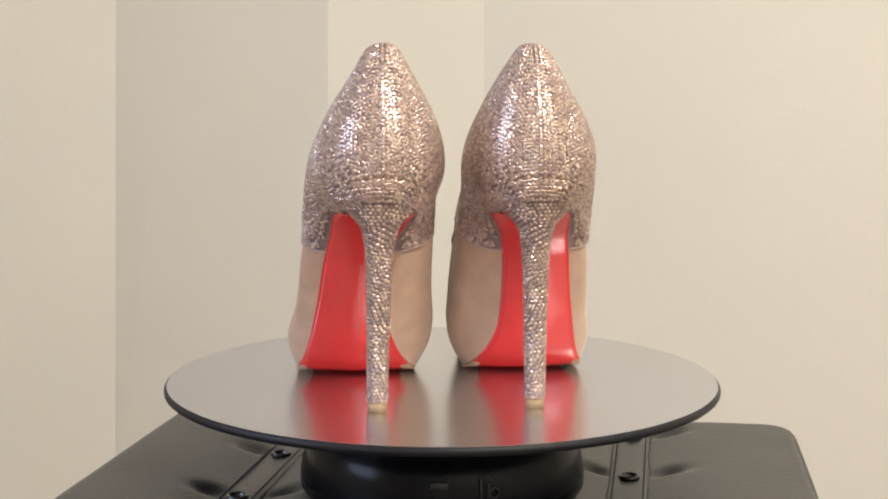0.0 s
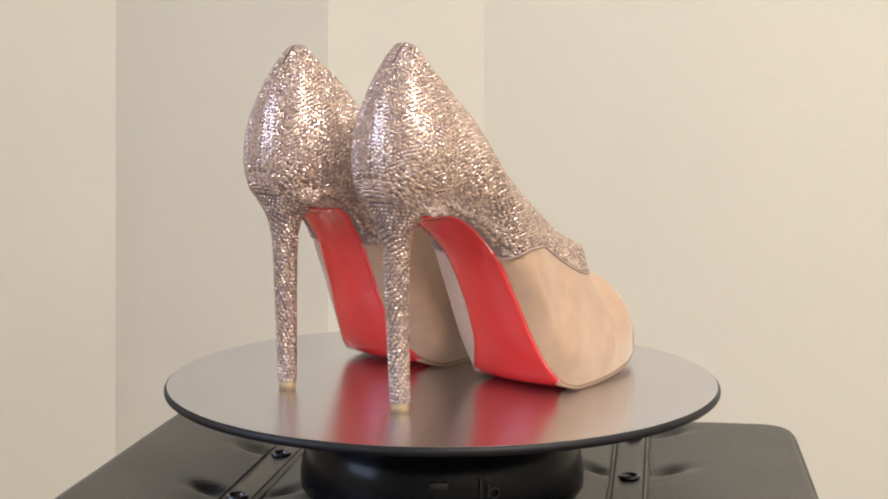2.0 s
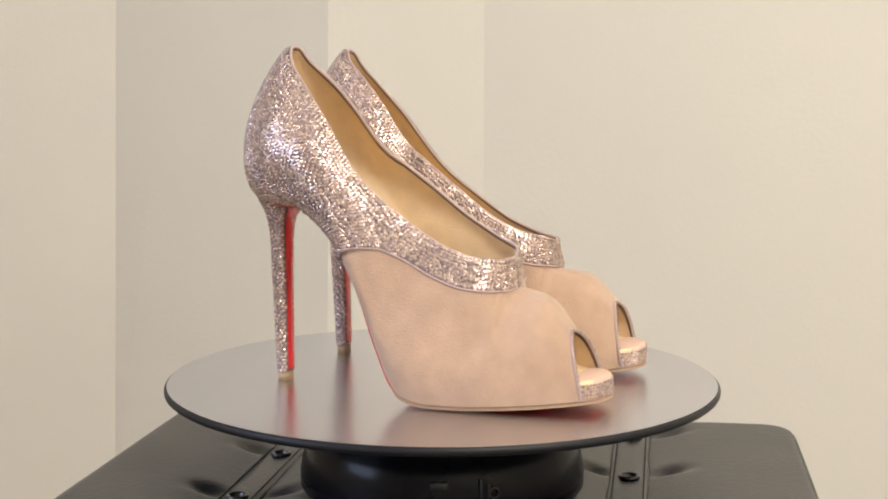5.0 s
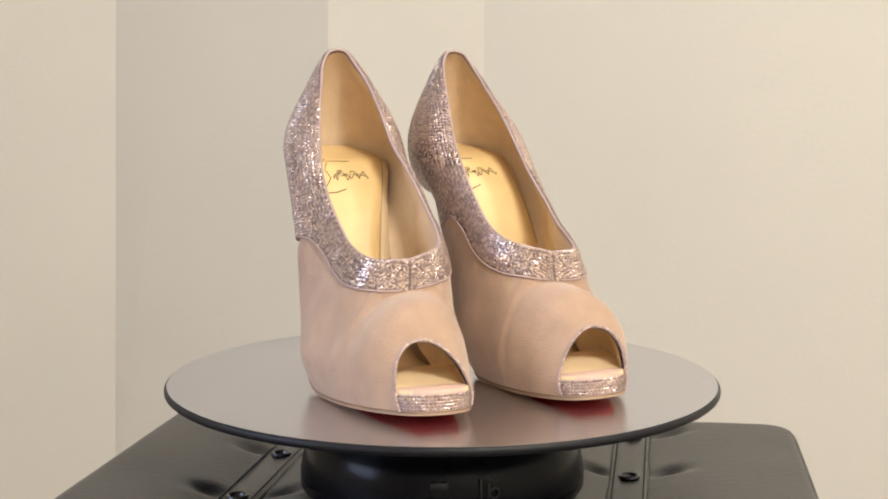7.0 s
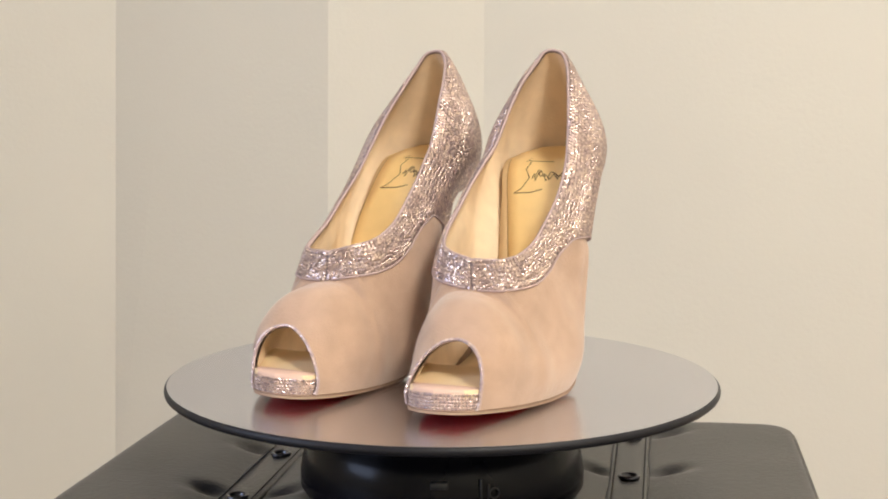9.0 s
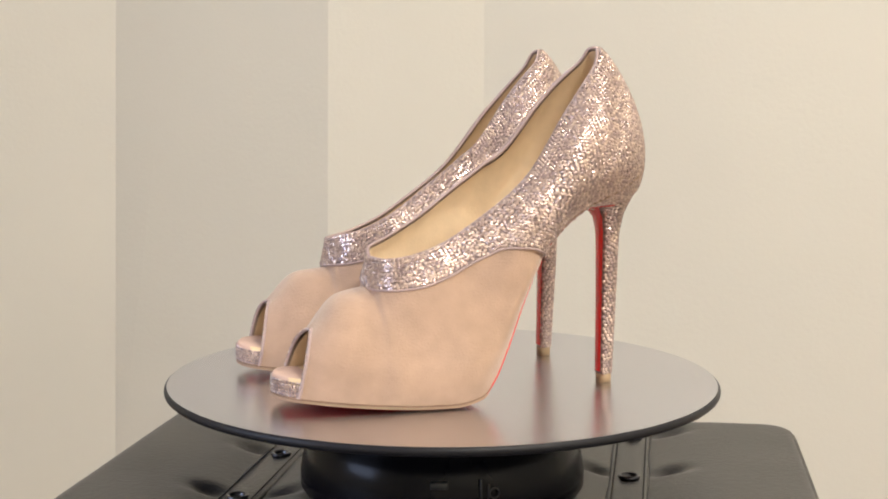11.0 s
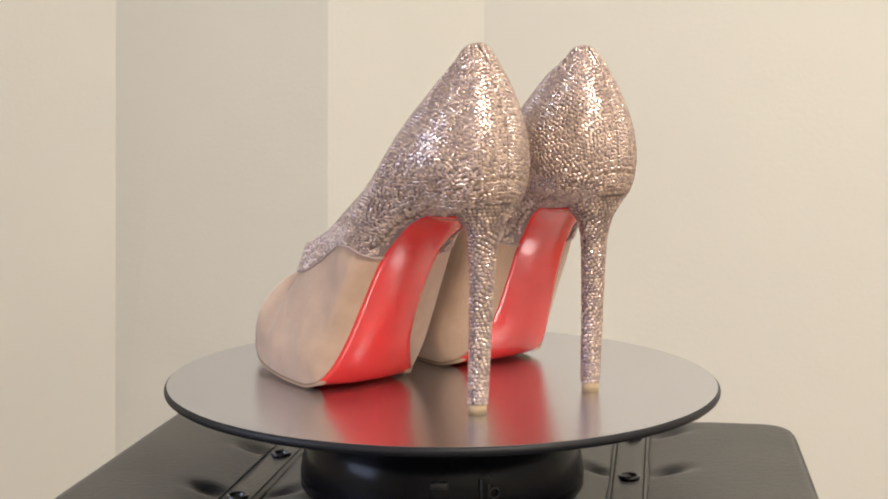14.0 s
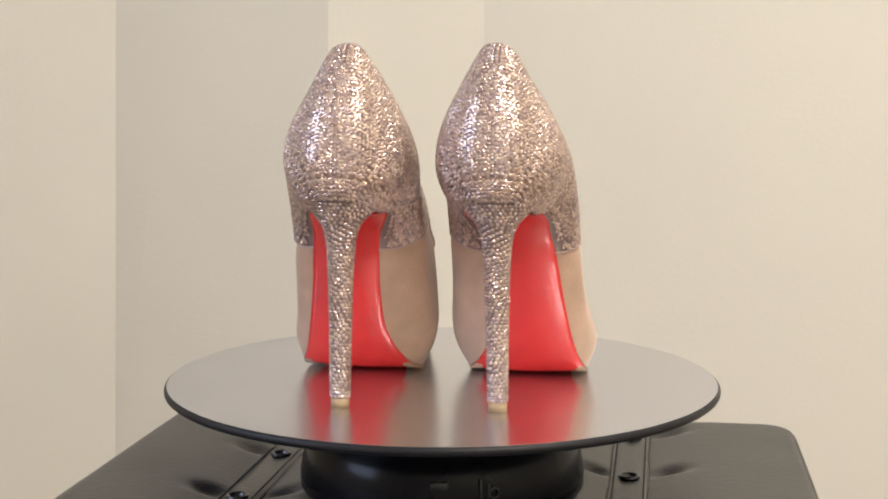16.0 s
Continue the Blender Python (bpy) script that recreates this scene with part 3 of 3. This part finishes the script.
    bend(part("heel_tip", bm, TIP, heel, "tan rubber heel tip"))
    # sole, edge, insole
    RED_TOP = spline((0.0, 0.0015), (0.035, 0.0030), (0.075, 0.0030), (0.085, 0.0015), (0.182, 0.0015))
    under = spline((-0.02, 0.80), (0.004, 0.95), (0.02, 0.995), (0.078, 0.995), (0.095, 0.975), (0.15, 0.965), (0.182, 0.88))
    bend(part("sole", strip_solid(lambda y: SOLE_W(y) * under(y), lambda y: SOLE_Z(y) + 0.0008, lambda y: SOLE_Z(y) + RED_TOP(y), 0.0005, 0.1770, 96, 16, spline((0, 0.0014), (0.03, 0.0038), (0.06, 0.0062), (0.075, 0.0036), (0.09, 0.0012), (0.182, 0.0011))), RED, shoe, "glossy red lacquered sole"))
    bend(part("sole_edge", strip_solid(lambda y: SOLE_W(y) * 0.992, lambda y: SOLE_Z(y) + 0.0003, lambda y: SOLE_Z(y) + 0.0016, 0.080, 0.1815, 72, 4), TAN_EDGE, shoe, "thin tan sole edge"))
    bend(part("welt", strip_solid(lambda y: SOLE_W(y) + 0.0003, lambda y: SOLE_Z(y) + 0.00165, lambda y: SOLE_Z(y) + 0.0022, 0.078, 0.1816, 72, 4), EDGE, shoe, "thin dark welt"))
    wider = spline((-0.02, 0.003), (-0.008, 0.0062), (0.03, 0.0072), (0.06, 0.0050), (0.09, 0.0), (0.182, 0.0))
    def inner(y):
        return max(SOLE_W(y) - 0.0012 + wider(y), 0.0005)
    rise = spline((-0.02, 0.0252), (0.0, 0.0236), (0.03, 0.0178), (0.06, 0.0112), (0.09, 0.0080), (0.115, 0.0130), (0.135, 0.0180), (0.150, 0.0165), (0.164, 0.0125), (0.182, 0.0118))
    bend(part("insole", strip_solid(inner, lambda y: SOLE_Z(y) + max(0.0030, rise(y) - 0.004), lambda y: SOLE_Z(y) + rise(y), -0.0135, 0.176, 96, 6), INSOLE, shoe, "tan leather insole"))
    sock_x = spline((-0.02, 0.0), (0.025, 0.0004), (0.06, 0.0042), (0.095, 0.0105))
    sock_w = spline((-0.0135, 0.004), (-0.012, 0.0105), (-0.007, 0.0170), (0.004, 0.0215), (0.020, 0.0228), (0.042, 0.0205), (0.060, 0.0195), (0.078, 0.0195), (0.092, 0.0185), (0.0945, 0.016))
    bend(part("sock_lining", strip_solid(sock_w, lambda y: SOLE_Z(y) + rise(y) + 0.0001, lambda y: SOLE_Z(y) + rise(y) + 0.0009, -0.0135, 0.0945, 60, 6, aside=sock_x), SOCK, shoe, "golden tan heel sock with faint stamped marks"))
    # stamped mark, drawn as plain strokes
    rng = np.random.default_rng(5)
    lines = [[(-0.004, 0.0115), (0.011, 0.0112)], [(0.010, 0.0085), (0.0125, 0.012)]]
    first = [(0.0095, 0.012), (0.0115, 0.017), (0.0085, 0.022), (0.0125, 0.0275), (0.0165, 0.0295), (0.0060, 0.0290), (0.0, 0.0275)]
    lines.append(first)
    for lift in (0.0, 0.0012):
        wave, x = [], 0.0070
        while x > -0.0135:
            wave.append((x, 0.0205 + lift + rng.uniform(-0.0034, 0.0030)))
            x -= rng.uniform(0.0002, 0.0026)
        lines.append(wave)
    bm = bmesh.new()
    for line in lines:
        for (x0, y0), (x1, y1) in zip(line, line[1:]):
            a, b = Vector((x0, y0, 0)), Vector((x1, y1, 0))
            a.y, b.y = a.y + 0.007, b.y + 0.007
            side = Vector((-(b - a).y, (b - a).x, 0)).normalized() * 0.00022
            q = [bm.verts.new((p.x * mirror, p.y, SOLE_Z(p.y) + rise(p.y) + 0.00105)) for p in (a - side, b - side, b + side, a + side)]
            bm.faces.new(q)
    bend(part("stamped_mark", bm, INK, shoe, "brown stamped strokes", smooth=False))
    bend(part("sock_edge", strip_solid(lambda y: sock_w(y) + 0.0007, lambda y: SOLE_Z(y) + rise(y) - 0.0002, lambda y: SOLE_Z(y) + rise(y) + 0.0004, -0.0140, 0.0952, 60, 4, aside=sock_x), SOCK_EDGE, shoe, "dark edge of the sock"))
    # platform toe under the opening
    out = toe_outline(0.05)
    bm = bmesh.new()
    rings = []
    for dz, pull in ((0.0020, 0.0), (0.0095, 0.0), (0.0115, 0.02), (0.0124, 0.06)):
        rings.append([bm.verts.new((x * (1 - pull), 0.150 + (y - 0.150) * (1 - pull), SOLE_Z(y) + dz)) for x, y in out])
    for a, b in zip(rings, rings[1:]):
        for k in range(len(out) - 1):
            bm.faces.new((a[k], a[k + 1], b[k + 1], b[k]))
    bm.faces.new(rings[-1])
    platform = bend(part("toe_platform", bm, PINK_LEATHER, shoe, "blush leather toe platform"))
    cand = []
    fine = toe_outline(0.05, 160)
    for row in range(5):
        dz = 0.0033 + row * 0.0016
        for k in range(1, len(fine) - 1):
            (x0, y0), (x, y), (x1, y1) = fine[k - 1], fine[k], fine[k + 1]
            if y < 0.1695:
                continue
            n = np.array((y1 - y0, -(x1 - x0), 0.0))
            n = n / (np.linalg.norm(n) + 1e-12)
            n = n if n[1] > 0 or n[0] * x > 0 else -n
            cand.append((np.array((x, y, SOLE_Z(y) + dz)) + n * 0.0004, n))
    bend(tagged(part("toe_beading", crystals_mesh(pack(cand, 0.0016), 0.0017), CRYSTAL, platform, "rows of crystals on the toe edge", smooth=False), kind="stuff"))
    return shoe


build_room()
build_fixtures()
build_stool()
PLATTER = build_turntable()
STONES = stone_spots(0.0021)
SHOE_LEFT = build_shoe(-1, "nude suede peep-toe stiletto with champagne crystals and red sole")
SHOE_RIGHT = build_shoe(1, "nude suede peep-toe stiletto with champagne crystals and red sole")


def motions():
    times = [i * 0.5 for i in range(33)]

    def turned(t):
        return pose(0, 0, 0, 0, 0, -(TURN_START + TURN_RATE * t))
    walk(PLATTER, [(t, turned(t)) for t in times])
    walk(SHOE_LEFT, [(t, turned(t) @ pose(-0.0331, -0.0806, 0, 0, 1.0, 6.1)) for t in times])
    walk(SHOE_RIGHT, [(t, turned(t) @ pose(0.0455, -0.0713, 0, 0, -0.4, 4.0)) for t in times])


motions()
